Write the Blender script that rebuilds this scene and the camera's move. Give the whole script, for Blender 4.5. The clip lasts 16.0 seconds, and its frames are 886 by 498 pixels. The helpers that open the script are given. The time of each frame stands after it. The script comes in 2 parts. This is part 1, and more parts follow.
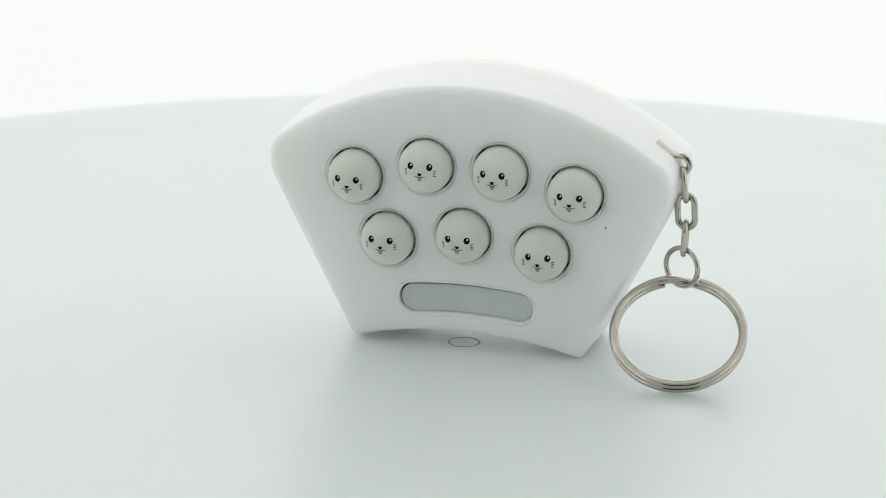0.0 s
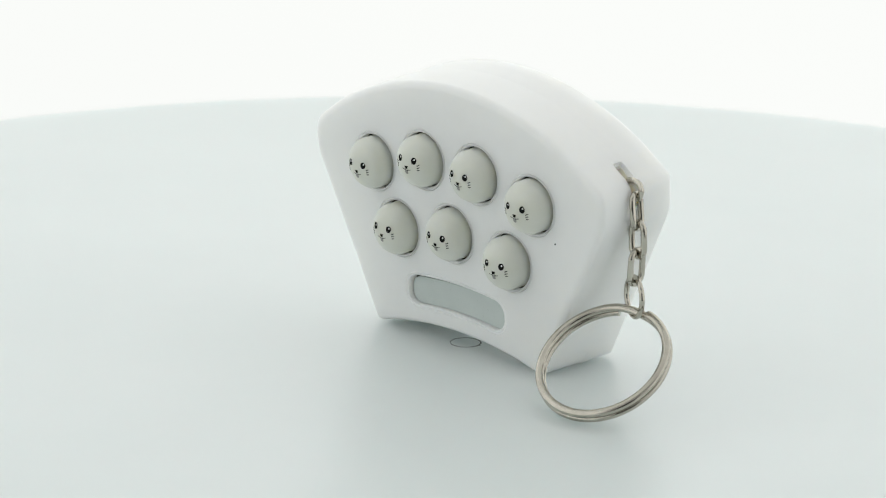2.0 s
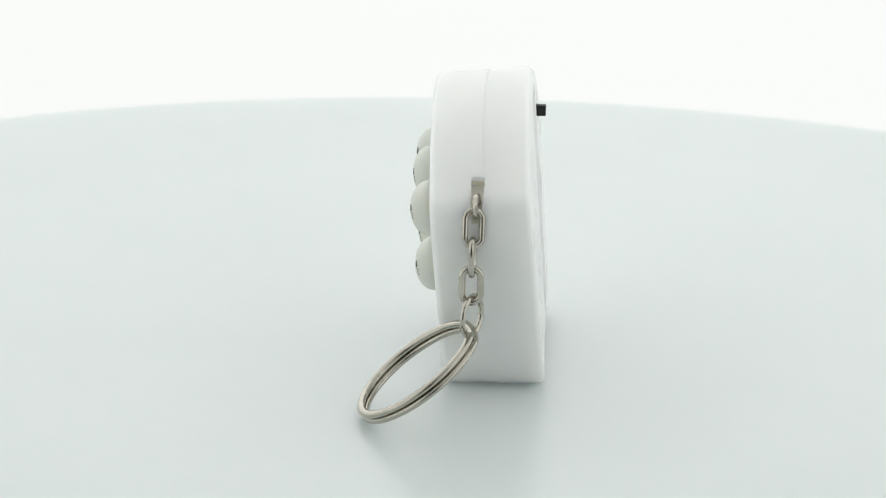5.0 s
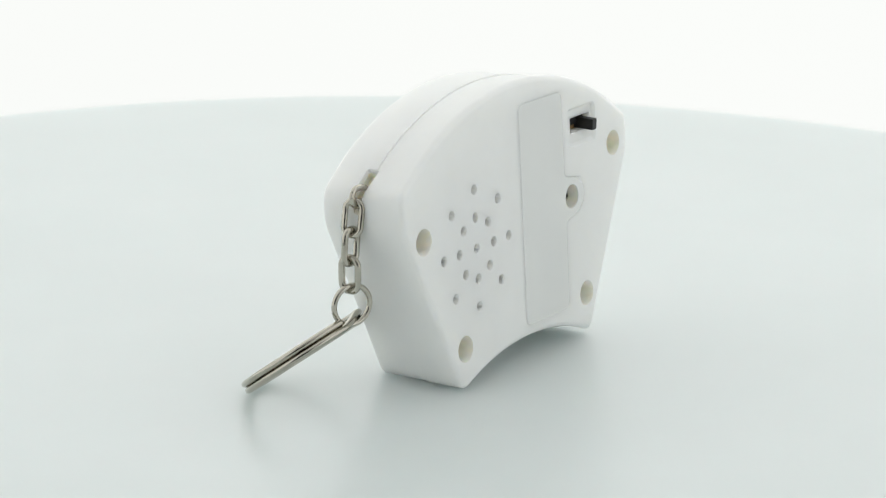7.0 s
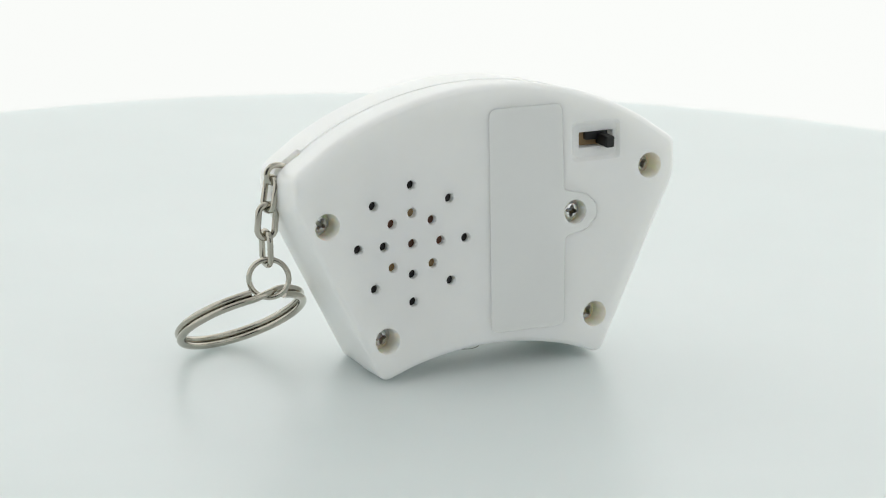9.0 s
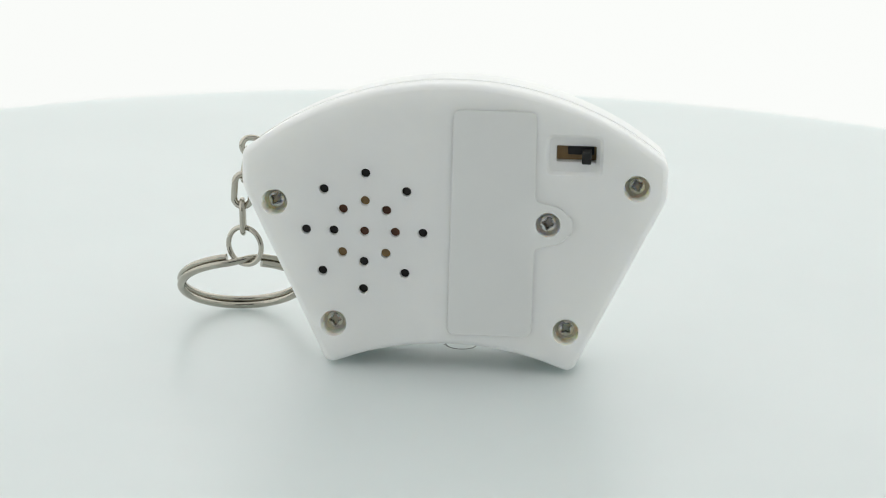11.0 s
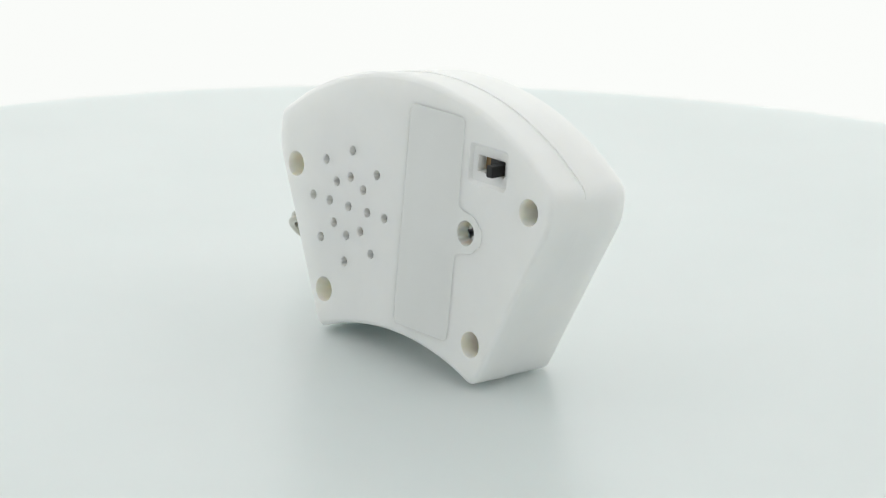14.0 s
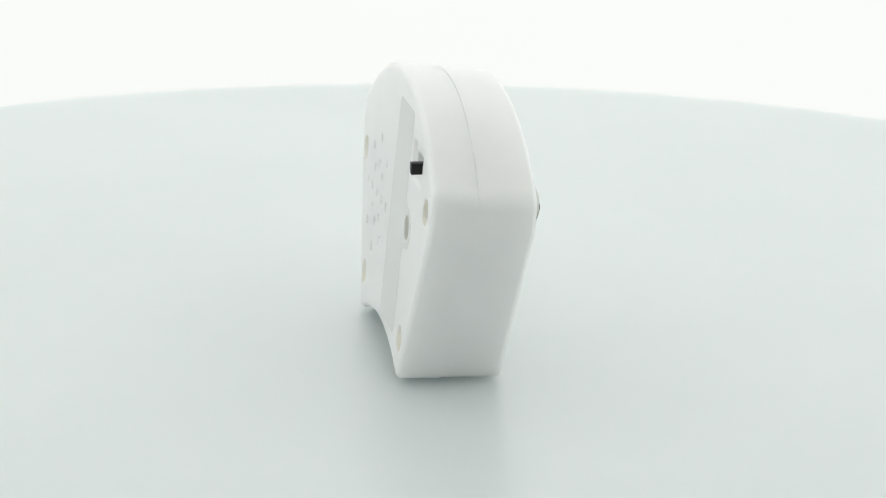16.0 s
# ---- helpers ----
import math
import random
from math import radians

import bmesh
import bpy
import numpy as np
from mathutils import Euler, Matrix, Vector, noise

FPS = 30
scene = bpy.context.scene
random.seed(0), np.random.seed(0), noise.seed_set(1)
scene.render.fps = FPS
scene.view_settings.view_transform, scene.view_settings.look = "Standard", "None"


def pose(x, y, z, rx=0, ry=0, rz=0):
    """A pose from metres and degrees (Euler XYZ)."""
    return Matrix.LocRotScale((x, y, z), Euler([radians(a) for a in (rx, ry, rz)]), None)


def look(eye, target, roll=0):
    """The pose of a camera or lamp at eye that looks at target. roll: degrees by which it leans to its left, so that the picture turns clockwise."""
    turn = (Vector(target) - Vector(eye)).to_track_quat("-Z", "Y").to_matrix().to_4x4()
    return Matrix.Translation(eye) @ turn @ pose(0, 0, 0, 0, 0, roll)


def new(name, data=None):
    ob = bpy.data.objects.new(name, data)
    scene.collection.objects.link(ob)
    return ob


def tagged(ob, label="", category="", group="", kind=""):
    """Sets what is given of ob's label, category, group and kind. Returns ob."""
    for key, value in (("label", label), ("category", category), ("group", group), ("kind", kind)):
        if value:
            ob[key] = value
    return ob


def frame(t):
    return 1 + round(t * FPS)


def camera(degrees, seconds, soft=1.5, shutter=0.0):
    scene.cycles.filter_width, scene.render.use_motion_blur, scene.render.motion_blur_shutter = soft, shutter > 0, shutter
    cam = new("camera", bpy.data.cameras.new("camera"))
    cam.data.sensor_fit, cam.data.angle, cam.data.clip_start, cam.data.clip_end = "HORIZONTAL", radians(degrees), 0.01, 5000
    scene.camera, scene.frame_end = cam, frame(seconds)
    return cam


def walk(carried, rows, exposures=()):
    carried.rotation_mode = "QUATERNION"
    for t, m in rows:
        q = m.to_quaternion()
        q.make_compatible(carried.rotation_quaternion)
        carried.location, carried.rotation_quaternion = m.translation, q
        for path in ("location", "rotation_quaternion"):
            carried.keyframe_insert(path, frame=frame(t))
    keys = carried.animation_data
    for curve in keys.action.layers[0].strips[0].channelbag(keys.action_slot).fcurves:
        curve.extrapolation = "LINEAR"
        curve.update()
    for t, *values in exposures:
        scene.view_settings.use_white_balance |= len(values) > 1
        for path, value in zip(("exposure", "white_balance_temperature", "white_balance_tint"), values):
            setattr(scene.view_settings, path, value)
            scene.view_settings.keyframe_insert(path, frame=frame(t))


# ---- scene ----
MM = 0.001

# ---- camera: stands still before the turntable ----
cam = camera(19.0, 16.0, soft=1.1)
cam.data.dof.use_dof, cam.data.dof.focus_distance, cam.data.dof.aperture_fstop = True, 0.478, 55.0   # the far rim lies a little out of focus
PITCH, PAN, ROLL = radians(-16.328), radians(-0.4776), 1.112
EYE = Vector((0.0, -0.471, 0.15627))
AHEAD = Vector((math.sin(PAN) * math.cos(PITCH), math.cos(PAN) * math.cos(PITCH), math.sin(PITCH)))
walk(cam, [(0.0, look(EYE, EYE + AHEAD, ROLL)), (16.0, look(EYE, EYE + AHEAD, ROLL))], exposures=[(0.0, 0.0), (16.0, 0.0)])

# ---- turn of the table ----
SPIN = -15.159                      # degrees a second
YAW0 = -16.55                       # the toy's heading at the start
TOY_AT = Vector((3.214, 5.933, 0.0)) * MM
DISC_R = 0.2195
TILT, TILT_AT = 0.49, 344.0         # the disc leans a little; heading of its high side

# ---- light: a photo tent with self-glowing cloth behind and beside, soft boxes above ----
world = bpy.data.worlds.new("tent_world")
scene.world = world
world.use_nodes = True
wb = world.node_tree.nodes["Background"]
wb.inputs[0].default_value = (0.93, 1.0, 0.97, 1)
wb.inputs[1].default_value = 0.25


def soft_box(name, size_x, size_y, watts, eye, target, colour=(1, 1, 1)):
    data = bpy.data.lights.new(name, "AREA")
    data.shape, data.size, data.size_y, data.energy, data.color = "RECTANGLE", size_x, size_y, watts, colour
    ob = new(name, data)
    ob.matrix_world = look(eye, target)
    return ob


soft_box("soft_box_top", 1.5, 1.2, 3.3, (0.0, 0.0, 0.92), (0, 0.0, 0), (0.97, 1.0, 0.98))
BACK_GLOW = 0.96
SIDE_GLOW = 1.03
BACK_TOP_GAIN = 0.38                    # how much brighter the back cloth is made above view; no lamps stand behind


# ---- materials ----
def material(name):
    m = bpy.data.materials.new(name)
    m.use_nodes = True
    nt = m.node_tree
    return m, nt, nt.nodes["Principled BSDF"]


def node(nt, kind, **inputs):
    n = nt.nodes.new(kind)
    for key, value in inputs.items():
        n.inputs[key.replace("_", " ")].default_value = value
    return n


def ramp_colours(nt, fac, a, b, lo=0.35, hi=0.65):
    r = nt.nodes.new("ShaderNodeValToRGB")
    r.color_ramp.elements[0].position, r.color_ramp.elements[1].position = lo, hi
    r.color_ramp.elements[0].color, r.color_ramp.elements[1].color = (*a, 1), (*b, 1)
    nt.links.new(fac, r.inputs["Fac"])
    return r.outputs["Color"]


def surface(name, a, b, rough, scale, metal=0.0, bump=0.0, fine=2000.0, sss=0.0, radius=(1, 1, 1), sss_scale=0.002, spread=0.08, ior=1.46):
    """A surface whose colour wanders between a and b, with fine relief and uneven gloss."""
    m, nt, p = material(name)
    tc = nt.nodes.new("ShaderNodeTexCoord")
    big = node(nt, "ShaderNodeTexNoise", Scale=scale, Detail=4.0, Roughness=0.6)
    nt.links.new(tc.outputs["Object"], big.inputs["Vector"])
    nt.links.new(ramp_colours(nt, big.outputs["Fac"], a, b), p.inputs["Base Color"])
    small = node(nt, "ShaderNodeTexNoise", Scale=fine, Detail=3.0, Roughness=0.6)
    nt.links.new(tc.outputs["Object"], small.inputs["Vector"])
    mr = node(nt, "ShaderNodeMapRange", To_Min=max(rough - spread, 0.02), To_Max=min(rough + spread, 1.0))
    nt.links.new(small.outputs["Fac"], mr.inputs["Value"])
    nt.links.new(mr.outputs["Result"], p.inputs["Roughness"])
    p.inputs["Metallic"].default_value = metal
    p.inputs["IOR"].default_value = ior
    if bump:
        bp = node(nt, "ShaderNodeBump", Strength=bump, Distance=0.00005)
        nt.links.new(small.outputs["Fac"], bp.inputs["Height"])
        nt.links.new(bp.outputs["Normal"], p.inputs["Normal"])
    if sss:
        p.inputs["Subsurface Weight"].default_value = sss
        p.inputs["Subsurface Radius"].default_value = radius
        p.inputs["Subsurface Scale"].default_value = sss_scale
    return m


def glowing_cloth(name, colour, strength, top_gain=0.0):
    """White tent cloth given its own glow, no lamps outside: slightly uneven, stronger higher up."""
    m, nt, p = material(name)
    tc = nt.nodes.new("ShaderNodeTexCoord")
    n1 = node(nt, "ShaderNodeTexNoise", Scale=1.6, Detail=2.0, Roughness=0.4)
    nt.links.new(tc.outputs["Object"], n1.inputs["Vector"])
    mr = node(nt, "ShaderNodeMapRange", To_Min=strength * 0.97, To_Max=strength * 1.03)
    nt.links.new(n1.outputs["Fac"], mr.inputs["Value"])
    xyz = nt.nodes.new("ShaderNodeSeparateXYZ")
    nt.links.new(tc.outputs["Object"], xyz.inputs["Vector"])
    up = node(nt, "ShaderNodeMapRange", From_Min=0.0, From_Max=0.25, To_Min=1.0, To_Max=1.0 + top_gain)
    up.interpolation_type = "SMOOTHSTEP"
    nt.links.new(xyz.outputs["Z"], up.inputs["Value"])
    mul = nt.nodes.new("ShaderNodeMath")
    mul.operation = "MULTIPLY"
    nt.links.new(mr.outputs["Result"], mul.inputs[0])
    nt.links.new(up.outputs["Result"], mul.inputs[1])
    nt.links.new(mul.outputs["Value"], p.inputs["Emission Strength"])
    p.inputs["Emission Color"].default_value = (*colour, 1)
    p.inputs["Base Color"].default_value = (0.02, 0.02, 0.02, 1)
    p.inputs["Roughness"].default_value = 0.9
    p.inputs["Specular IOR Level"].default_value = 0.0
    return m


def see_through(m, share):
    """Thin plastic that lets a share of the light straight through."""
    nt = m.node_tree
    out = nt.nodes["Material Output"]
    clear, mix = nt.nodes.new("ShaderNodeBsdfTransparent"), nt.nodes.new("ShaderNodeMixShader")
    mix.inputs["Fac"].default_value = share
    nt.links.new(nt.nodes["Principled BSDF"].outputs["BSDF"], mix.inputs[1])
    nt.links.new(clear.outputs["BSDF"], mix.inputs[2])
    nt.links.new(mix.outputs["Shader"], out.inputs["Surface"])


M_SHELL = surface("white_plastic", (0.835, 0.84, 0.828), (0.862, 0.867, 0.855), 0.36, 60, bump=0.12, fine=2600, sss=1.0, radius=(1.0, 0.98, 0.93), sss_scale=0.0038)
M_COVER = surface("white_lid_plastic", (0.90, 0.912, 0.90), (0.92, 0.932, 0.92), 0.36, 60, bump=0.12, fine=2600)
see_through(M_COVER, 0.3)
# wells and chain slot: light coming through the case is put into this cream
M_WELL = surface("cream_shine_through", (0.88, 0.865, 0.80), (0.91, 0.895, 0.835), 0.4, 90, bump=0.1, sss=0.8, radius=(1.0, 0.9, 0.7), sss_scale=0.003)
M_BUTTON = surface("rubber_white", (0.625, 0.638, 0.58), (0.66, 0.673, 0.615), 0.46, 110, bump=0.15, fine=3200, sss=1.0, radius=(1, 0.97, 0.82), sss_scale=0.008)
M_BAR = surface("window_plastic", (0.55, 0.60, 0.58), (0.59, 0.64, 0.62), 0.30, 70, bump=0.05, sss=0.4, sss_scale=0.0006)
M_INK = surface("black_ink", (0.004, 0.004, 0.004), (0.009, 0.009, 0.009), 0.75, 300, ior=1.2)
M_GREY_INK = surface("grey_ink", (0.26, 0.26, 0.25), (0.34, 0.34, 0.33), 0.45, 300)
M_WHITE_INK = surface("white_ink", (0.8, 0.8, 0.8), (0.85, 0.85, 0.85), 0.4, 300)
M_NICKEL = surface("nickel", (0.43, 0.407, 0.352), (0.54, 0.512, 0.447), 0.08, 150, metal=1.0, bump=0.12, fine=1500, spread=0.05)
M_STEEL = surface("zinc_steel", (0.66, 0.67, 0.67), (0.80, 0.81, 0.81), 0.2, 400, metal=1.0, bump=0.4, fine=1800)
# the cross recess is lined darker than the screw head
M_RECESS = surface("dark_screw_recess", (0.26, 0.26, 0.25), (0.36, 0.36, 0.35), 0.35, 500, metal=1.0)
M_SWITCH = surface("black_plastic", (0.006, 0.006, 0.006), (0.011, 0.011, 0.011), 0.5, 200, bump=0.1)
M_BRASS = surface("brown_phenolic", (0.24, 0.15, 0.065), (0.33, 0.22, 0.10), 0.45, 300)
M_DARK = surface("speaker_cone", (0.010, 0.009, 0.009), (0.022, 0.018, 0.018), 0.7, 250)
# dark colour paints the shade deep in the gaps round buttons and bar
M_HOLLOW_SHADE = surface("painted_hollow_shade", (0.16, 0.14, 0.115), (0.22, 0.195, 0.16), 0.6, 120)
M_RED = surface("red_brown_cone", (0.10, 0.04, 0.022), (0.16, 0.07, 0.04), 0.6, 250)
M_DISC = surface("satin_white_board", (0.682, 0.732, 0.726), (0.712, 0.76, 0.754), 0.31, 9, fine=25, spread=0.02, ior=1.56, sss=1.0, radius=(0.92, 1.0, 1.0), sss_scale=0.016)
M_MARK = surface("grey_seam", (0.10, 0.105, 0.105), (0.20, 0.205, 0.205), 0.5, 500)
M_ROOM = surface("grey_room_paint", (0.30, 0.30, 0.30), (0.36, 0.36, 0.36), 0.8, 3)
M_FRONT = surface("pale_cloth", (0.66, 0.665, 0.66), (0.72, 0.725, 0.72), 0.85, 4)
M_DARK_PANEL = surface("near_black_panel", (0.03, 0.03, 0.03), (0.05, 0.05, 0.05), 0.9, 4)
M_BACK = glowing_cloth("glowing_back_cloth", (0.985, 1.0, 0.975), BACK_GLOW, BACK_TOP_GAIN)
M_SIDE = glowing_cloth("glowing_side_cloth", (0.975, 1.0, 0.985), SIDE_GLOW)


# ---- mesh helpers ----
def finish(bm, name, mat, smooth=35):
    bmesh.ops.recalc_face_normals(bm, faces=bm.faces)
    me = bpy.data.meshes.new(name)
    bm.to_mesh(me)
    bm.free()
    if mat:
        me.materials.append(mat)
    if smooth:
        me.set_sharp_from_angle(angle=radians(smooth))
        for f in me.polygons:
            f.use_smooth = len(f.vertices) <= 4
    return me


def part(name, bm, mat, parent, label="", smooth=35):
    """Links a bmesh, or a ready mesh, as one mesh object under a thing or a part."""
    me = finish(bm, name, mat, smooth) if isinstance(bm, bmesh.types.BMesh) else bm
    ob = new(name, me)
    ob.parent = parent
    if label:
        tagged(ob, label)
    return ob


def loft(rings, closed=True, caps=True):
    """Skins a row of rings with equal point counts."""
    bm = bmesh.new()
    vs = [[bm.verts.new(p) for p in r] for r in rings]
    n = len(vs[0])
    for a, b in zip(vs, vs[1:]):
        for i in range(n if closed else n - 1):
            j = (i + 1) % n
            bm.faces.new((a[i], a[j], b[j], b[i]))
    if caps:
        bm.faces.new(vs[0])
        bm.faces.new(vs[-1])
    return bm


def tube(path, half_a, half_b, up, closed=True, seg=10):
    """Sweeps an oval wire section along a path; half_b lies along up."""
    n = len(path)
    rings = []
    for i, p in enumerate(path):
        q0 = path[(i - 1) % n] if closed or i else p
        q1 = path[(i + 1) % n] if closed or i < n - 1 else p
        t = (q1 - q0).normalized()
        side = t.cross(up).normalized()
        u = side.cross(t).normalized()
        rings.append([p + side * (half_a * math.cos(2 * math.pi * k / seg)) + u * (half_b * math.sin(2 * math.pi * k / seg)) for k in range(seg)])
    if closed:
        rings.append(rings[0])
    bm = loft(rings, caps=not closed)
    if closed:
        bmesh.ops.remove_doubles(bm, verts=bm.verts, dist=1e-7)
    return bm


def lathe(profile, m=Matrix(), seg=48):
    """Turns (radius, height) pairs round z, then places the result by m."""
    rings = [[m @ Vector((r * math.cos(2 * math.pi * k / seg), r * math.sin(2 * math.pi * k / seg), h)) for k in range(seg)] for r, h in profile]
    return loft(rings)


def prism(points, depth_a, depth_b, m):
    """Extrudes a plane outline (x, z) along y, placed by m."""
    return loft([[m @ Vector((x, y, z)) for x, z in points] for y in (depth_a, depth_b)])


def join(bms):
    out = bmesh.new()
    for b in bms:
        me = bpy.data.meshes.new("tmp")
        b.to_mesh(me)
        b.free()
        out.from_mesh(me)
        bpy.data.meshes.remove(me)
    return out


def carve(me, rounds):
    """Cuts rounds of solids out of a mesh; each (solid, material) lines its cut with that material, or with the mesh's own."""
    big, small = Matrix.Scale(1000.0, 4), Matrix.Scale(0.001, 4)
    me.transform(big)
    ob = new("blank", me)
    spare = [ob]
    for solids in rounds:
        mats = [me.materials[0]]
        whole = bmesh.new()
        for bm, mat in solids:
            mat = mat or me.materials[0]
            if mat not in mats:
                mats.append(mat)
            bmesh.ops.recalc_face_normals(bm, faces=bm.faces)
            for f in bm.faces:
                f.material_index = mats.index(mat)
            piece = bpy.data.meshes.new("tmp")
            bm.to_mesh(piece)
            bm.free()
            whole.from_mesh(piece)
            bpy.data.meshes.remove(piece)
        tool = bpy.data.meshes.new("cutter")
        whole.to_mesh(tool)
        whole.free()
        for mat in mats:
            tool.materials.append(mat)
        tool.transform(big)
        c = new("cutter", tool)
        spare.append(c)
        mod = ob.modifiers.new("cut", "BOOLEAN")
        mod.operation, mod.solver, mod.material_mode, mod.object = "DIFFERENCE", "EXACT", "TRANSFER", c
    out = bpy.data.meshes.new_from_object(ob.evaluated_get(bpy.context.evaluated_depsgraph_get()))
    out.name = me.name
    for o in spare:
        bpy.data.objects.remove(o)
    out.transform(small)
    out.set_sharp_from_angle(angle=radians(35))
    for f in out.polygons:
        f.use_smooth = len(f.vertices) <= 4 and max(f.normal.dot(n) for n in FLATS) < 0.9998
    return out


def rounded(corners, step=0.8):
    """A closed outline from (x, z, radius) corners, rounded and evenly stepped."""
    pts = []
    n = len(corners)
    for i, (x, z, r) in enumerate(corners):
        p, a, b = Vector((x, z)), Vector(corners[i - 1][:2]), Vector(corners[(i + 1) % n][:2])
        if r <= 0:
            pts.append(p)
            continue
        u, v = (a - p).normalized(), (b - p).normalized()
        ang = math.acos(max(-1, min(1, u.dot(v))))
        d = min(r / math.tan(ang / 2), 0.48 * (a - p).length, 0.48 * (b - p).length)
        rr = d * math.tan(ang / 2)
        c = p + (u + v).normalized() * (rr / math.sin(ang / 2))
        s, e = p + u * d - c, p + v * d - c
        turn = s.angle_signed(e)
        k = max(2, int(abs(turn) / 0.22))
        for j in range(k + 1):
            w = -turn * j / k
            pts.append(c + Vector((s.x * math.cos(w) - s.y * math.sin(w), s.x * math.sin(w) + s.y * math.cos(w))))
    return pts


def even(pts, n):
    """Resamples a closed outline to n even steps, from its first point on."""
    p = np.array([[q[0], q[1]] for q in pts])
    p = np.vstack([p, p[:1]])
    s = np.concatenate([[0], np.cumsum(np.linalg.norm(np.diff(p, axis=0), axis=1))])
    t = np.linspace(0, s[-1], n, endpoint=False)
    return np.stack([np.interp(t, s, p[:, 0]), np.interp(t, s, p[:, 1])], 1)


# ---- setting: tent and turntable ----
def sheet(name, corners, mat, label, thick=0.004):
    """A flat wall of the tent with some thickness."""
    a, b, c, d = [Vector(p) for p in corners]
    n = (b - a).cross(d - a).normalized() * thick
    ob = new(name, finish(loft([[a, b, c, d], [a + n, b + n, c + n, d + n]]), name, mat, 0))
    return tagged(ob, label, "wall", kind="structure")


def setting():
    x, y0, y1, z0, z1 = 0.75, -0.95, 0.62, -0.10, 0.95
    prof = [(y1, z1), (y1, 0.12), (y1 - 0.02, 0.04), (y1 - 0.07, -0.03), (y1 - 0.15, -0.075), (y1 - 0.22, -0.088)]
    bm = bmesh.new()
    rows = [[bm.verts.new((sx * x, yy, zz)) for yy, zz in prof] for sx in (-1, 1)]
    for i in range(len(prof) - 1):
        bm.faces.new((rows[0][i], rows[1][i], rows[1][i + 1], rows[0][i + 1]))
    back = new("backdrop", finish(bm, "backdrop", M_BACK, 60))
    mod = back.modifiers.new("thick", "SOLIDIFY")
    mod.thickness = 0.003
    tagged(back, "bright white seamless backdrop cloth with a glow of its own", "backdrop", kind="structure")
    # both side walls are out of view; their glow is added to fill the toy
    sheet("wall_west", [(-x, y0, z0), (-x, y1, z0), (-x, y1, z1), (-x, y0, z1)], M_SIDE, "unseen white tent wall given a soft glow to light the toy")
    sheet("wall_east", [(x, y1, z0), (x, y0, z0), (x, y0, z1), (x, y1, z1)], M_SIDE, "unseen white tent wall given a soft glow to light the toy")
    # this wall is out of view; its cloth is kept pale to fill the toy's front
    sheet("wall_south", [(x, y0, z0), (-x, y0, z0), (-x, y0, z1), (x, y0, z1)], M_FRONT, "pale cloth tent front behind the camera")
    # no real opening: a dark sheet added so the nickel reflects a dark line
    sheet("dark_panel", [(0.32, y0 + 0.006, z0), (-0.32, y0 + 0.006, z0), (-0.32, y0 + 0.006, 0.5), (0.32, y0 + 0.006, 0.5)], M_DARK_PANEL, "unseen dark panel added behind the camera to darken metal reflections")
    tagged(sheet("ceiling", [(-x, y0, z1), (x, y0, z1), (x, y1, z1), (-x, y1, z1)], M_ROOM, "plain grey tent roof above the soft box"), category="ceiling")
    tagged(sheet("floor", [(-x, y0, z0), (-x, y1, z0), (x, y1, z0), (x, y0, z0)], M_ROOM, "plain grey floor under the turntable", 0.003), category="floor")


def turntable():
    root = new("turntable")
    tagged(root, "round white satin turntable disc turning under the toy", "turntable")
    r = DISC_R
    prof = [(0.0005, -0.016), (r - 0.001, -0.016), (r, -0.015)] + [(r - 0.01 + 0.01 * math.sin(radians(a)), 0.01 * math.cos(radians(a)) - 0.01) for a in range(60, -1, -5)] + [(r * 0.5, 0.0), (0.0005, 0.0)]
    part("disc", lathe(prof, seg=256), M_DISC, root)
    # the seam of the centre plug is uneven: dark where it gapes, closed elsewhere
    def arc(a0, a1, w, lift=0.02):
        return tube([Vector((math.cos(radians(a)) * 2.85 + 0.35, math.sin(radians(a)) * 2.85 + 0.67, lift)) * MM for a in np.linspace(a0, a1, 40)], w * MM, 0.05 * MM, Vector((0, 0, 1)), closed=False, seg=8)
    nick = tube([Vector((x, 0.45, 0.02)) * MM for x in (3.1, 3.35, 3.65)], 0.16 * MM, 0.05 * MM, Vector((0, 0, 1)), closed=False, seg=8)
    part("centre_seam", join([arc(78, 205, 0.13), arc(-38, 60, 0.17), arc(228, 268, 0.12), arc(60, 78, 0.06), arc(268, 322, 0.05), arc(205, 228, 0.05), nick]), M_MARK, root, "thin uneven grey seam of the centre plug")
    base = lathe([(0.0005, -0.097), (0.09, -0.097), (0.092, -0.095), (0.085, -0.03), (0.08, -0.016), (0.0005, -0.016)], seg=96)
    part("base", base, M_ROOM, root, "plain grey motor base under the disc")
    return root


# ---- the toy ----
LEAN_F, SKEW_F, LEAN_B = -0.068, 0.018, -0.0863       # how the faces lean with height, and the front one across
FLATS = (Vector((SKEW_F, -1, LEAN_F)).normalized(), Vector((0, 1, -LEAN_B)).normalized())


def front_y(z, x=0.0):
    return -9.3 + LEAN_F * z + SKEW_F * x


def part_y(z, x=0.0):
    return 1.3 + LEAN_B * z


def back_y(z, x=0.0):
    return 9.37 + LEAN_B * z


def inset(p, d):
    """Moves an outline inwards by d, a number or one per point."""
    t = np.roll(p, -1, 0) - np.roll(p, 1, 0)
    t /= np.linalg.norm(t, axis=1)[:, None]
    nrm = np.stack([t[:, 1], -t[:, 0]], 1)
    return p + nrm * np.reshape(d, (-1, 1)) if np.ndim(d) else p + nrm * d


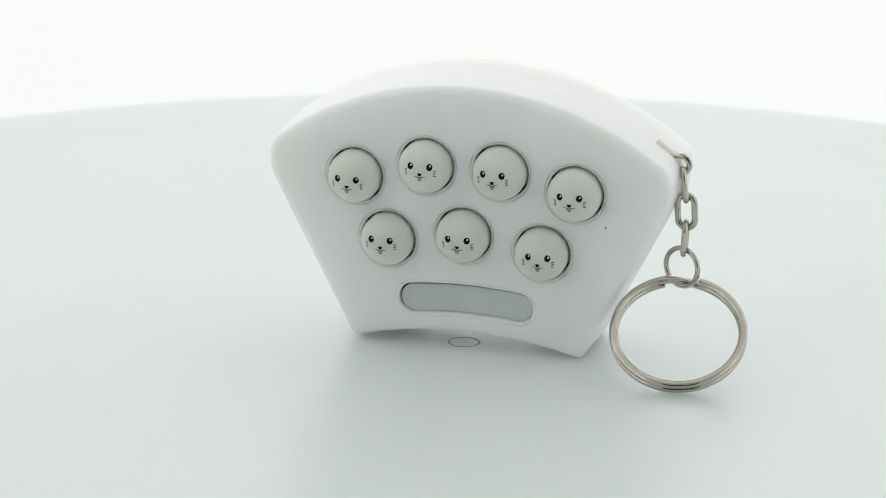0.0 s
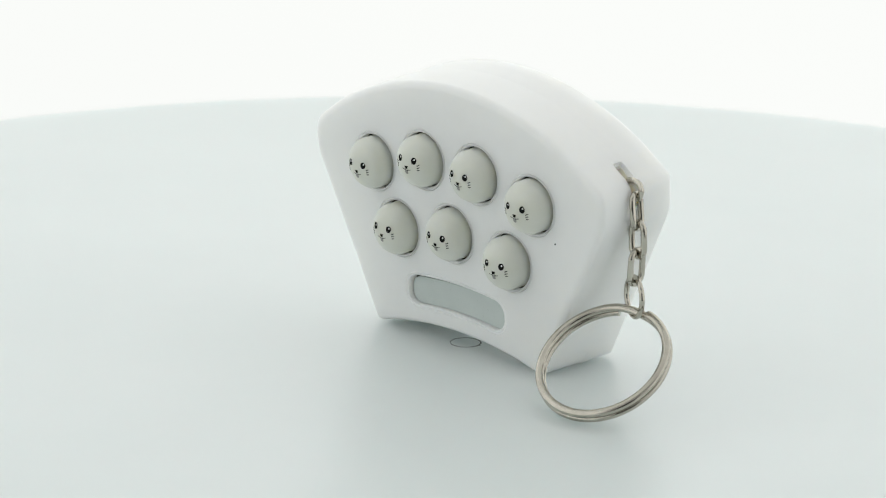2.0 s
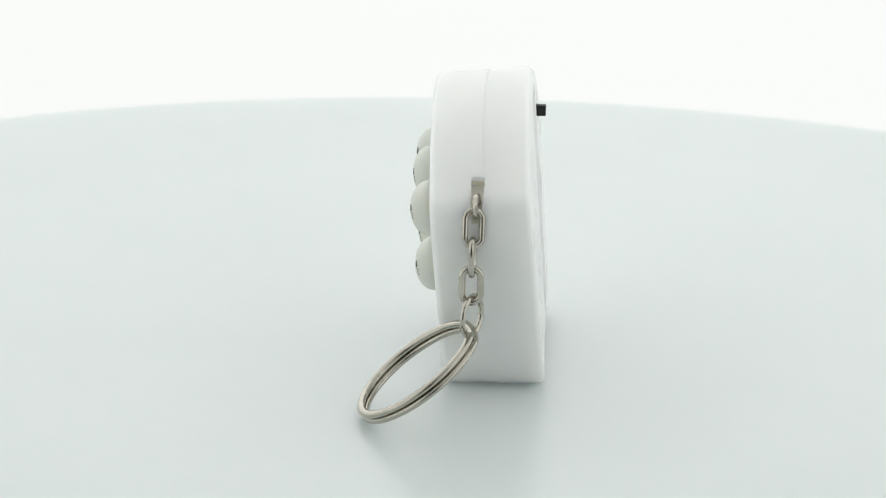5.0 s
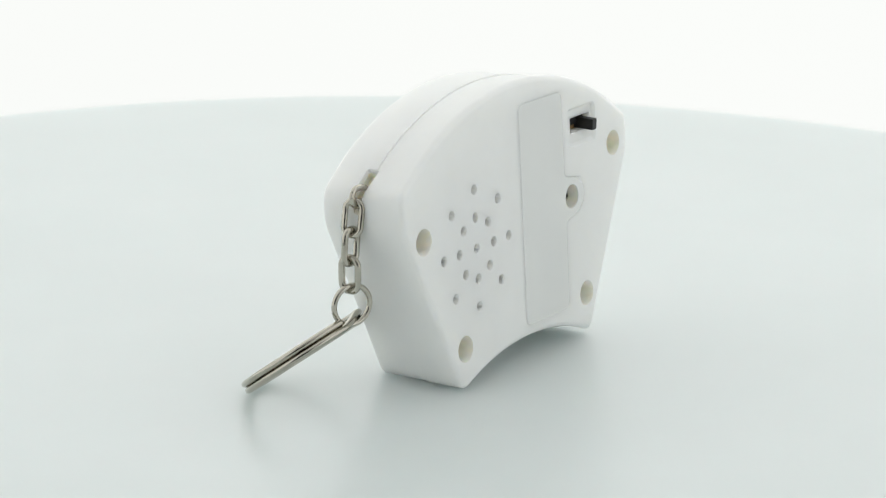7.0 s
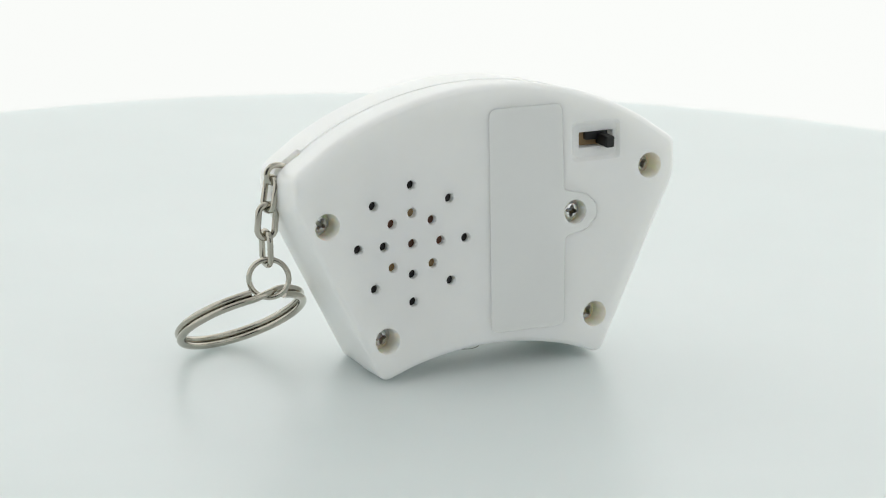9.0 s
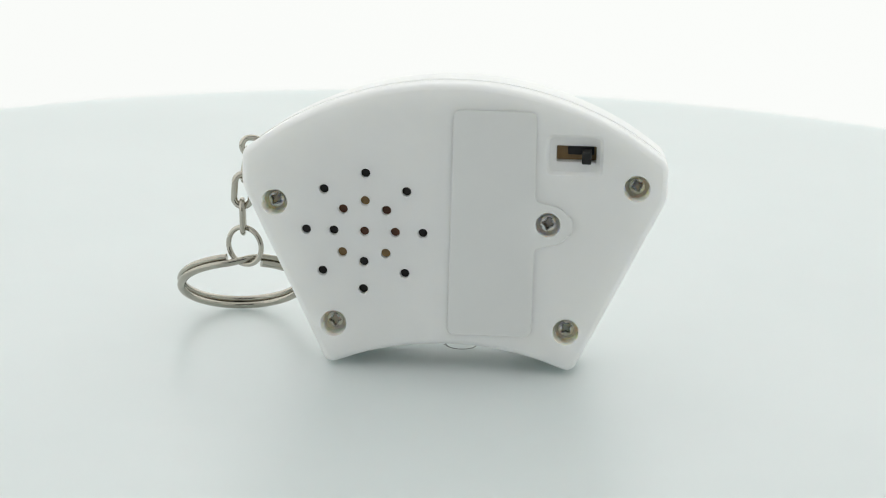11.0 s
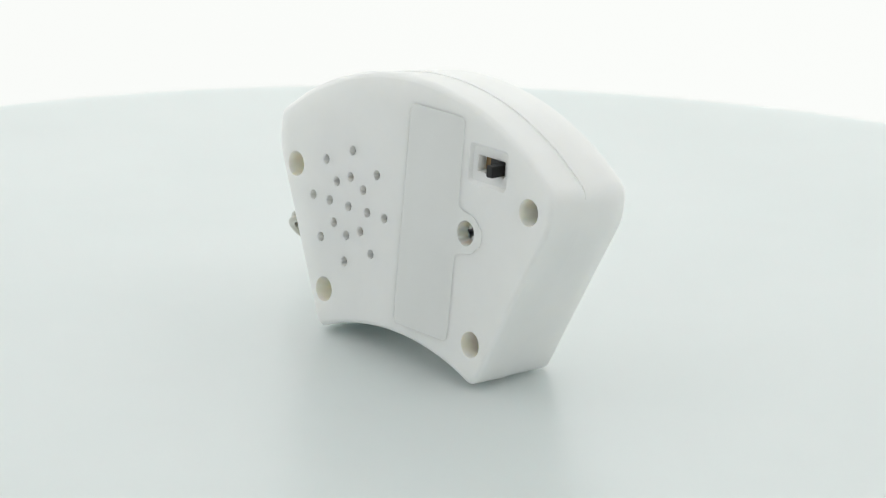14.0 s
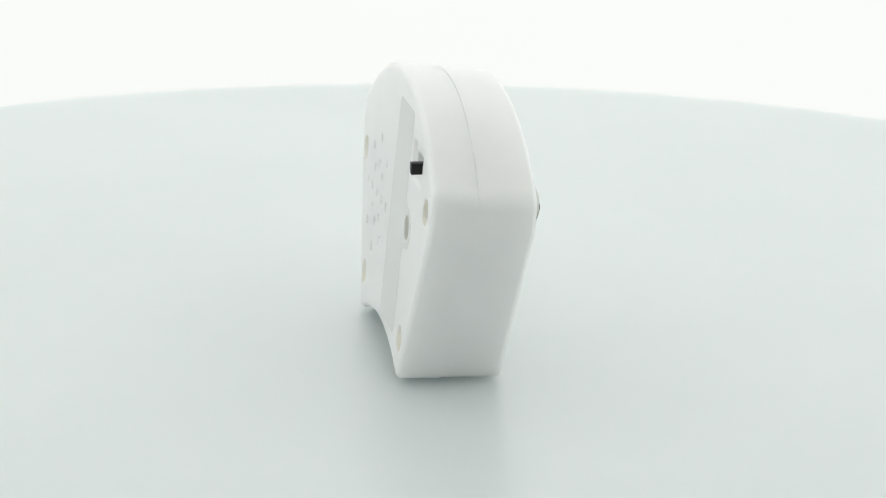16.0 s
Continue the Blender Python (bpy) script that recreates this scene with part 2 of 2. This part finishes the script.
def fan(base_x, base_z, arch_z, kink, top, apex, soft, toe, n=300):
    """The toy's fan-shaped outline: hollow foot, flared sides, blunt shoulders, arched top. Starts at the apex."""
    def arc(x1, z1, zm, k):
        s = zm - z1
        rad = (x1 * x1 + s * s) / (2 * s)
        c = zm - rad
        a = math.asin(x1 / rad)
        return [(rad * math.sin(w), c + rad * math.cos(w)) for w in np.linspace(-a, a, k)]
    up = arc(top[0], top[1], apex, 41)
    low = arc(base_x, base_z, arch_z, 31)[::-1]
    half = [(x, z, 0) for x, z in up[20:-4]]
    corners = half + [(*top, soft), (*kink, 7.0)] + [(base_x, base_z, toe)] + [(x, z, 0) for x, z in low[4:-4]]
    corners += [(-base_x, base_z, toe), (-kink[0], kink[1], 7.0), (-top[0], top[1], soft)] + [(x, z, 0) for x, z in up[4:20]]
    return even(rounded(corners), n)


F_OUT = fan(22.0, 0.08, 3.0, (37.9, 31.4), (38.1, 37.2), 50.5, 4.0, 1.2)
Q_OUT = fan(22.2, 0.0, 4.4, (38.2, 31.8), (38.3, 38.0), 51.2, 3.2, 1.6)
B_OUT = fan(22.2, 0.2, 4.7, (38.2, 32.5), (38.3, 39.0), 52.2, 2.4, 1.9)
# the front half stands a little proud along the arched top and clears the disc at its foot
LIP = np.clip((Q_OUT[:, 1] - 36.5) / 3.0, 0, 1) * 0.22
P_OUT = inset(Q_OUT, -LIP) + np.stack([0 * LIP, np.clip((4.0 - Q_OUT[:, 1]) / 3.0, 0, 1) * 0.18], 1)

EDGE = 0.9 + 0.7 * np.clip((F_OUT[:, 1] - 4.0) / 8.0, 0, 1)      # the front edge is tighter along the foot


def ring3(p, yfun, dy=0.0):
    return [Vector((x, yfun(z, x) + dy, z)) * MM for x, z in p]


def facing(x, z, yfun, lean, back=False):
    """A frame on the front or back face: its z axis points out of the face."""
    zax = Vector((0, 1, -lean)).normalized() if back else Vector((SKEW_F, -1, lean)).normalized()
    xax = Vector((-1, 0, 0)) if back else Vector((1, SKEW_F, 0)).normalized()
    yax = zax.cross(xax)
    m = Matrix((xax, yax, zax)).transposed().to_4x4()
    m.translation = Vector((x, yfun(z, x), z))
    return Matrix.Scale(MM, 4) @ m


BUTTONS = [(-21.0, 32.0), (-7.4, 35.0), (6.6, 35.0), (20.6, 32.2), (-14.8, 20.3), (-0.3, 22.3), (14.6, 20.3)]
PRINT_SHIFT = [(-0.42, -0.14), (-0.05, 0.56), (-0.48, 0.2), (-0.15, 0.08), (-0.27, 0.42), (-0.1, -0.1), (0.13, 0.03)]
HOLES = [(15.9, 25.0)] + [(15.9 + r * math.sin(math.pi * k / 4), 25.0 + r * math.cos(math.pi * k / 4)) for r in (5.55, 10.55) for k in range(8)]
SCREWS = [(-32.8, 34.5, 4.4), (32.3, 29.75, 4.4), (21.2, 7.9, 4.4), (-20.9, 7.9, 4.4), (-17.1, 27.35, 3.0)]


def bar_outline(grow=0.0):
    """The curved window under the buttons."""
    hw, hz, sag = 12.9 + grow, 2.92 + grow, 0.95
    def mid(x):
        return 9.62 - sag * (x / 12.7) ** 2
    r = 2.75 + grow
    xs = np.linspace(-hw + r, hw - r, 15)
    pts = [(x, mid(x) + hz) for x in xs]
    for side in (1, -1):
        cx = side * (hw - r)
        for sz, a0 in ((1, 90), (-1, 0)) if side > 0 else ((-1, 270), (1, 180)):
            cz = mid(cx) + sz * (hz - r)
            pts += [(cx + r * math.cos(radians(a0 - w)), cz + r * math.sin(radians(a0 - w))) for w in range(10, 90, 16)]
        if side > 0:
            pts += [(x, mid(x) - hz) for x in xs[::-1]]
    return pts


def cover_outline(grow=0.0, slack=0.0):
    """The battery lid: a tall plate with a round screw tab that ends in a square nub; slack widens the gap round the tab."""
    g = grow
    c = [(0.45 + g, 6.7 - g, 1.4), (0.3 + g, 47.6 + g, 1.4), (-14.6 - g, 47.6 + g, 1.4), (-14.7 - g, 31.6 + g, 1.2), (-17.5, 30.9 + g, 0.8)]
    for a in np.linspace(0.35, math.pi - 0.35, 25):
        rad = 3.7 + g + (0.5 if abs(a - math.pi / 2) < 0.45 else slack * min(1.0, 2.5 * (a - 0.35), 2.5 * (math.pi - 0.35 - a)))
        c.append((-17.3 - rad * math.sin(a), 27.3 + rad * math.cos(a), 0))
    c += [(-17.5, 23.7 - g, 0.8), (-14.8 - g, 23.0 - g, 1.2), (-14.6 - g, 6.7 - g, 1.4)]
    return [(p[0], p[1]) for p in rounded(c)]


def plate(points, out_a, out_b, yfun, lean, back=False):
    """A flat piece on a face between two heights over that face."""
    s = 1 if back else -1
    return loft([[Vector((x, yfun(z, x) + s * h, z)) * MM for x, z in points] for h in (out_a, out_b)])


def dome_h(rho):
    """Height of a button's round top at the distance rho from its axis."""
    return 0.8 + 3.4 * (1 - min(rho / 4.9, 0.999) ** 2.35) ** (1 / 1.9)


def on_dome(x, z, lift=0.035):
    rho = math.hypot(x, z)
    return Vector((x, z, dome_h(rho) + lift))


def print_patch(points, m):
    """A patch of ink that follows a button's round top."""
    bm = bmesh.new()
    cx = sum(p[0] for p in points) / len(points)
    cz = sum(p[1] for p in points) / len(points)
    c = bm.verts.new(m @ on_dome(cx, cz, 0.05))
    low = [bm.verts.new(m @ on_dome(x, z, -0.03)) for x, z in points]
    top = [bm.verts.new(m @ on_dome(x, z, 0.045)) for x, z in points]
    for i in range(len(points)):
        j = (i + 1) % len(points)
        bm.faces.new((top[i], top[j], c))
        bm.faces.new((low[i], low[j], top[j], top[i]))
    return bm


def oval(cx, cz, rx, rz, k=18):
    return [(cx + rx * math.cos(2 * math.pi * i / k), cz + rz * math.sin(2 * math.pi * i / k)) for i in range(k)]


def stroke(x0, z0, x1, z1, w):
    d = Vector((x1 - x0, z1 - z0)).normalized() * w
    return [(x0 - d.y, z0 + d.x), (x1 - d.y * 0.6, z1 + d.x * 0.6), (x1 + d.y * 0.6, z1 - d.x * 0.6), (x0 + d.y, z0 - d.x)]


def button_set(toy):
    """Seven round push buttons, each printed with a small animal face."""
    one = Matrix.Scale(MM, 4)
    prof = [(0.002, -4.6), (4.9, -4.6), (4.9, 0.4)]
    prof += [(r, dome_h(r)) for r in 4.9 * np.sin(np.linspace(math.pi / 2, 0.02, 22))]
    body = finish(lathe(prof, one), "button", M_BUTTON, 40)
    label = "domed off-white rubber button printed with a small animal face"
    for (x, z), (dx, dz) in zip(BUTTONS, PRINT_SHIFT):
        b = part("button", body, None, toy, label)
        m = facing(x, z, front_y, LEAN_F)
        b.matrix_local = Matrix.LocRotScale(m.translation, m.to_quaternion(), None)
        animal_face(b, one, dx, 0.5 + dz)


def animal_face(button, one, cx, ez):
    """Eyes, whiskers, nose, mouth and tongue printed on one button, a little off its centre as stamped."""
    def ink(name, points, mat, m=one):
        part(name, print_patch([(px + cx, pz + ez) for px, pz in points], m), mat, button)
    for s in (-1, 1):
        ink("eye", oval(1.8 * s, 0, 0.56, 0.64), M_INK)
        ink("glint", oval(1.8 * s + 0.15, 0.22, 0.14, 0.17, 10), M_WHITE_INK, Matrix.Translation((0, 0, 0.02 * MM)) @ one)
        for k in range(3):
            x0, z0 = 2.5 * s, -0.85 - 0.42 * k
            ink("whisker", stroke(x0, z0, x0 + 0.46 * s, z0 + 0.22 - 0.07 * k, 0.1), M_INK)
    ink("nose", [(-0.42, -1.2), (0.42, -1.2), (0.24, -1.75), (-0.24, -1.75)], M_INK)
    bm = join([print_patch([(px + cx, pz + ez) for px, pz in stroke(s * 0.15, -2.0, s * 1.05, -1.82, 0.075)], one) for s in (-1, 1)])
    part("mouth", bm, M_INK, button)
    ink("tongue", [(-0.4, -1.9), (0.4, -1.9), (0.36, -2.5), (0.2, -2.72), (-0.2, -2.72), (-0.36, -2.5)], M_GREY_INK)


def notch(low, high, fit=1.0):
    """The slot at one shoulder through which the chain comes out."""
    c = Vector((37.2, -2.95, 39.0))
    m = Matrix.Scale(MM, 4) @ Matrix.LocRotScale(c, Euler((0, radians(42), 0)), None)
    pts = rounded([(-4.4, -1.35, 0.5), (-4.4, 1.15, 0.5), (4.2, 0.75, 0.5), (4.2, -0.95, 0.5)])
    return loft([[m @ Vector((p[0] * fit, p[1] * fit, h)) for p in pts] for h in (low, high)])


def case():
    """Both halves of the moulded case, joined at a fine step along the arched top."""
    rings = []
    r = 1.15
    for k in range(9):
        a = math.pi / 2 * k / 8
        rings.append(ring3(inset(F_OUT, EDGE * (1 - math.sin(a))), front_y, r * (1 - math.cos(a))))
    for w in (0.35, 0.7):
        mix = F_OUT * (1 - w) + P_OUT * w
        rings.append([Vector((x, (front_y(z, x) + r) * (1 - w) + part_y(z) * w, z)) * MM for x, z in mix])
    rings.append(ring3(P_OUT, part_y))
    rings.append(ring3(inset(Q_OUT, LIP * 0.25), part_y, 0.03))
    rings.append(ring3(Q_OUT, part_y, 0.09))
    r = 1.0
    for w in (0.3, 0.65):
        mix = Q_OUT * (1 - w) + B_OUT * w
        rings.append([Vector((x, part_y(z) * (1 - w) + (back_y(z) - r) * w, z)) * MM for x, z in mix])
    for k in range(6):
        a = math.pi / 2 * k / 5
        rings.append(ring3(inset(B_OUT, r * (1 - math.cos(a))), back_y, -r * (1 - math.sin(a))))
    me = finish(loft(rings), "case", M_SHELL)
    def wells(profile, spots, yfun, lean, back=False, seg=48):
        return join([lathe(profile, facing(x, z, yfun, lean, back), seg) for x, z in spots])
    rim = ((0.0, -1.9), (0.0, -0.22), (0.12, -0.03), (0.4, -0.03), (0.56, -0.15), (0.78, 0.06), (0.78, 0.5))
    surface_cuts = [
        (wells([(0.002, -1.7), (5.24, -1.7), (5.24, -0.2), (5.36, -0.03), (5.58, -0.03), (5.74, -0.17), (5.95, 0.06), (5.95, 0.6), (0.002, 0.6)], BUTTONS, front_y, LEAN_F), None),
        (loft([[Vector((x, front_y(z, x) - h, z)) * MM for x, z in bar_outline(g)] for g, h in rim]), None),
        (notch(-1.6, 4.0), None),
        (wells([(0.002, -2.6), (0.86, -2.6), (0.86, -0.14), (1.0, 0.02), (1.0, 0.5), (0.002, 0.5)], HOLES, back_y, LEAN_B, True, 20), None),
        (plate(cover_outline(0.022, 0.2), -0.15, 0.5, back_y, LEAN_B, True), None),
        (switch_recess(), None)]
    deep = [(join([lathe([(0.002, -d), (2.2, -d), (2.3, -0.2), (2.42, 0.02), (2.42, 0.6), (0.002, 0.6)], facing(x, z, back_y, LEAN_B, True), 40) for x, z, d in SCREWS]), M_WELL)]
    # the hollow's shade is put in as a dark lining below the rims
    deep.append((wells([(0.002, -5.0), (5.3, -5.0), (5.3, -1.6), (0.002, -1.6)], BUTTONS, front_y, LEAN_F), M_HOLLOW_SHADE))
    deep.append((plate(bar_outline(0.05), -3.4, -1.8, front_y, LEAN_F), M_HOLLOW_SHADE))
    deep.append((notch(-2.8, -1.5, 0.94), M_WELL))
    deep.append((switch_slot(), None))
    return carve(me, [surface_cuts, deep])


def rect(x0, x1, z0, z1, r):
    return even(rounded([(x0, z0, r), (x0, z1, r), (x1, z1, r), (x1, z0, r)]), 64)


def switch_recess():
    """A shallow sloped pan round the switch."""
    outer, inner = rect(-26.93, -16.07, 36.17, 44.13, 1.0), rect(-26.0, -17.0, 37.1, 43.2, 0.7)
    rows = [(outer, 0.3), (inner, -0.55)]
    return loft([[Vector((x, back_y(z) + h, z)) * MM for x, z in p] for p, h in rows])


def switch_slot():
    """The slot through the floor of the pan."""
    return plate([tuple(p) for p in rect(-25.35, -18.2, 38.8, 41.75, 0.15)], -4.2, 0.2, back_y, LEAN_B, True)


def phillips(r=1.5):
    """A pan-head screw with a worn cross recess and a rolled rim, seen from above."""
    head = finish(lathe([(0.002, -1.6), (r, -1.6), (r, 0.12), (r * 0.95, 0.34), (r * 0.84, 0.48), (r * 0.6, 0.55), (0.002, 0.58)], Matrix.Scale(MM, 4), 40), "screw", M_STEEL)
    def star(big, small):
        ws = [2 * math.pi * k / 48 for k in range(48)]
        return [(big + small * math.cos(4 * w)) * Vector((math.cos(w), math.sin(w), 0)) for w in ws]
    rows = ((-1.2, star(0.66, 0.2)), (0.3, star(0.86, 0.26)), (0.6, star(0.92, 0.26)), (1.0, star(0.96, 0.26)))
    cut = [[(loft([[(p + Vector((0, 0, h))) * MM for p in ring] for h, ring in rows]), M_RECESS)]]
    return carve(head, cut)


def details(toy):
    part("window_bar", plate([(x, z - 0.2) for x, z in bar_outline(-0.28)], -1.1, -2.6, front_y, LEAN_F), M_BAR, toy, "curved grey translucent plastic window bar")
    part("speck", lathe([(0.002, -0.05), (0.13, -0.05), (0.1, 0.04), (0.002, 0.05)], facing(-18.1, 27.45, front_y, LEAN_F), 10), M_INK, toy)
    part("speck", lathe([(0.002, -0.05), (0.2, -0.05), (0.16, 0.04), (0.002, 0.05)], facing(26.3, 26.3, front_y, LEAN_F), 12), M_INK, toy, "tiny black speck on the white face")
    cover = plate(cover_outline(0.0), -0.16, -0.01, back_y, LEAN_B, True)
    me = finish(cover, "battery_cover", M_COVER)
    x, z, d = SCREWS[4]
    me = carve(me, [[(lathe([(0.002, -1.0), (2.15, -1.0), (2.2, -0.15), (2.36, 0.02), (2.36, 0.6), (0.002, 0.6)], facing(x, z, back_y, LEAN_B, True), 40), None)]])
    part("battery_cover", me, None, toy, "white plastic battery lid with a round screw tab")
    for i, (hx, hz) in enumerate(HOLES):
        inner = {0: M_RED, 1: M_BRASS, 2: M_RED, 4: M_BRASS, 6: M_BRASS, 7: M_RED, 8: M_RED}.get(i, M_DARK)
        part("speaker_cone", lathe([(0.002, -2.58), (0.84, -2.58), (0.84, -1.35), (0.5, -1.32), (0.002, -1.3)], facing(hx, hz, back_y, LEAN_B, True), 16), inner, toy)
    head = phillips()
    for i, (x, z, d) in enumerate(SCREWS):
        s = part("screw", head, None, toy, "zinc-plated cross-head screw sunk in a well")
        m = facing(x, z, back_y, LEAN_B, True)
        deep = -(d - 0.62) if i < 4 else -2.1
        q = m.to_quaternion() @ Euler((0, 0, radians(20 + 37 * i))).to_quaternion()
        s.matrix_local = Matrix.LocRotScale(m @ Vector((0, 0, deep)), q, None)
    # slide switch
    plate_b = plate([(-25.3, 38.85), (-25.3, 41.7), (-18.25, 41.7), (-18.25, 38.85)], -4.15, -2.5, back_y, LEAN_B, True)
    part("switch_plate", plate_b, M_BRASS, toy, "brown switch plate inside the slot", 0)
    kn = even(rounded([(-24.45, 38.95, 0.2), (-24.45, 41.05, 0.2), (-22.8, 41.05, 0.2), (-22.8, 38.95, 0.2)]), 40)
    knob = loft([[Vector((x, back_y(40.2) + h, z)) * MM for x, z in p] for p, h in ((kn, -3.7), (kn, 1.5), (inset(kn, 0.15), 1.62))])
    part("switch_knob", knob, M_SWITCH, toy, "black plastic slide switch knob")
    sl = even(rounded([(-24.9, 39.9, 0.1), (-24.9, 41.6, 0.1), (-20.2, 41.6, 0.1), (-20.2, 39.9, 0.1)]), 40)
    part("switch_slider", plate([tuple(p) for p in sl], -2.7, -1.8, back_y, LEAN_B, True), M_SWITCH, toy)


def link_mesh(name, half_w, half_l, wire_a, wire_b, head):
    """One closed oval chain link round its own centre; it lies along z, heading degrees from x."""
    d = Vector((math.cos(radians(head)), math.sin(radians(head)), 0))
    up = d.cross(Vector((0, 0, 1)))
    pts = []
    for k in range(40):
        a = 2 * math.pi * k / 40
        s = half_l - half_w
        pts.append((d * (half_w * math.cos(a)) + Vector((0, 0, half_w * math.sin(a) + (s if math.sin(a) >= 0 else -s)))) * MM)
    return finish(tube(pts, wire_a * MM, wire_b * MM, up), name, M_NICKEL, 60)


def chain(toy):
    def put(name, me, x, y, z, rx=0, ry=0, label=""):
        ob = part(name, me, None, toy, label)
        ob.matrix_local = Matrix.LocRotScale(Vector((x, y, z)) * MM, Euler((radians(rx), radians(ry), 0)), None)
        return ob
    hook = [Vector((34.9, -2.9, 37.2)), Vector((35.4, -2.9, 38.1)), Vector((36.2, -2.95, 38.75)), Vector((37.1, -3.05, 39.05))]
    hook += [Vector((38.0 + 1.6 * math.cos(radians(a)), -3.25, 37.45 + 1.6 * math.sin(radians(a)))) for a in range(85, -165, -16)]
    part("hook_link", tube([p * MM for p in hook], 0.55 * MM, 0.5 * MM, Vector((0, 1, 0)), closed=False), M_NICKEL, toy, "nickel hook coming out of the shoulder slot")
    put("chain_link", link_mesh("chain_link", 1.5, 3.05, 0.55, 0.55, -75), 38.9, -3.45, 33.9, 0, -8)
    put("chain_link", link_mesh("chain_link", 1.6, 3.05, 0.62, 0.55, -5), 39.45, -3.5, 28.95, 0, -4)
    put("chain_link", link_mesh("chain_link", 1.6, 3.05, 0.62, 0.55, -85), 39.5, -3.6, 23.95, 0, 2)
    put("jump_ring", link_mesh("jump_ring", 3.55, 3.55, 0.5, 0.5, -24), 39.1, -3.4, 18.35, 0, 0, "small round nickel jump ring")


def key_ring(toy):
    """A split ring: flat wire wound nearly twice, both ends free near the jump ring."""
    c = Vector((40.83, -12.4, 8.66))
    n = Vector((0.096, -0.601, 0.794)).normalized()
    a = n.cross(Vector((0, 0, 1))).normalized()
    b = n.cross(a)
    # heading of the jump ring seen from the centre
    to = Vector((39.2, -3.2, 14.9)) - c
    w0 = math.atan2(to.dot(b), to.dot(a))
    pts = []
    turns = 1.911
    for k in range(181):
        f = k / 180
        w = w0 + radians(16) + f * 2 * math.pi * turns
        past = f * turns
        s = min(max((past - 0.956 + 0.05) / 0.10, 0), 1)
        s = s * s * (3 - 2 * s)
        h = -0.62 + 1.24 * s
        pts.append((c + (a * math.cos(w) + b * math.sin(w)) * 11.6 + n * h) * MM)
    part("key_ring", tube(pts, 0.78 * MM, 0.63 * MM, n, closed=False, seg=16), M_NICKEL, toy, "nickel split key ring leaning on the disc")


def build_toy():
    toy = new("keychain_toy")
    tagged(toy, "white plastic fan-shaped pocket game with key chain, on a turntable", "keychain toy")
    part("case", case(), None, toy, "white translucent moulded plastic case")
    button_set(toy)
    details(toy)
    chain(toy)
    key_ring(toy)
    return toy


setting()
TABLE = turntable()
TOY = build_toy()


def motions():
    """The disc turns evenly and carries the toy round its axis."""
    axis = Vector((-math.sin(radians(TILT_AT)), math.cos(radians(TILT_AT)), 0))
    lean = Matrix.Rotation(radians(-TILT), 4, axis)
    steps = [0.5 * k for k in range(33)]
    walk(TABLE, [(t, Matrix.Rotation(radians(SPIN * t), 4, "Z") @ lean) for t in steps])
    rows = []
    for t in steps:
        turn = Matrix.Rotation(radians(SPIN * t), 4, "Z")
        rows.append((t, turn @ Matrix.Translation(TOY_AT) @ Matrix.Rotation(radians(YAW0), 4, "Z")))
    walk(TOY, rows)


motions()
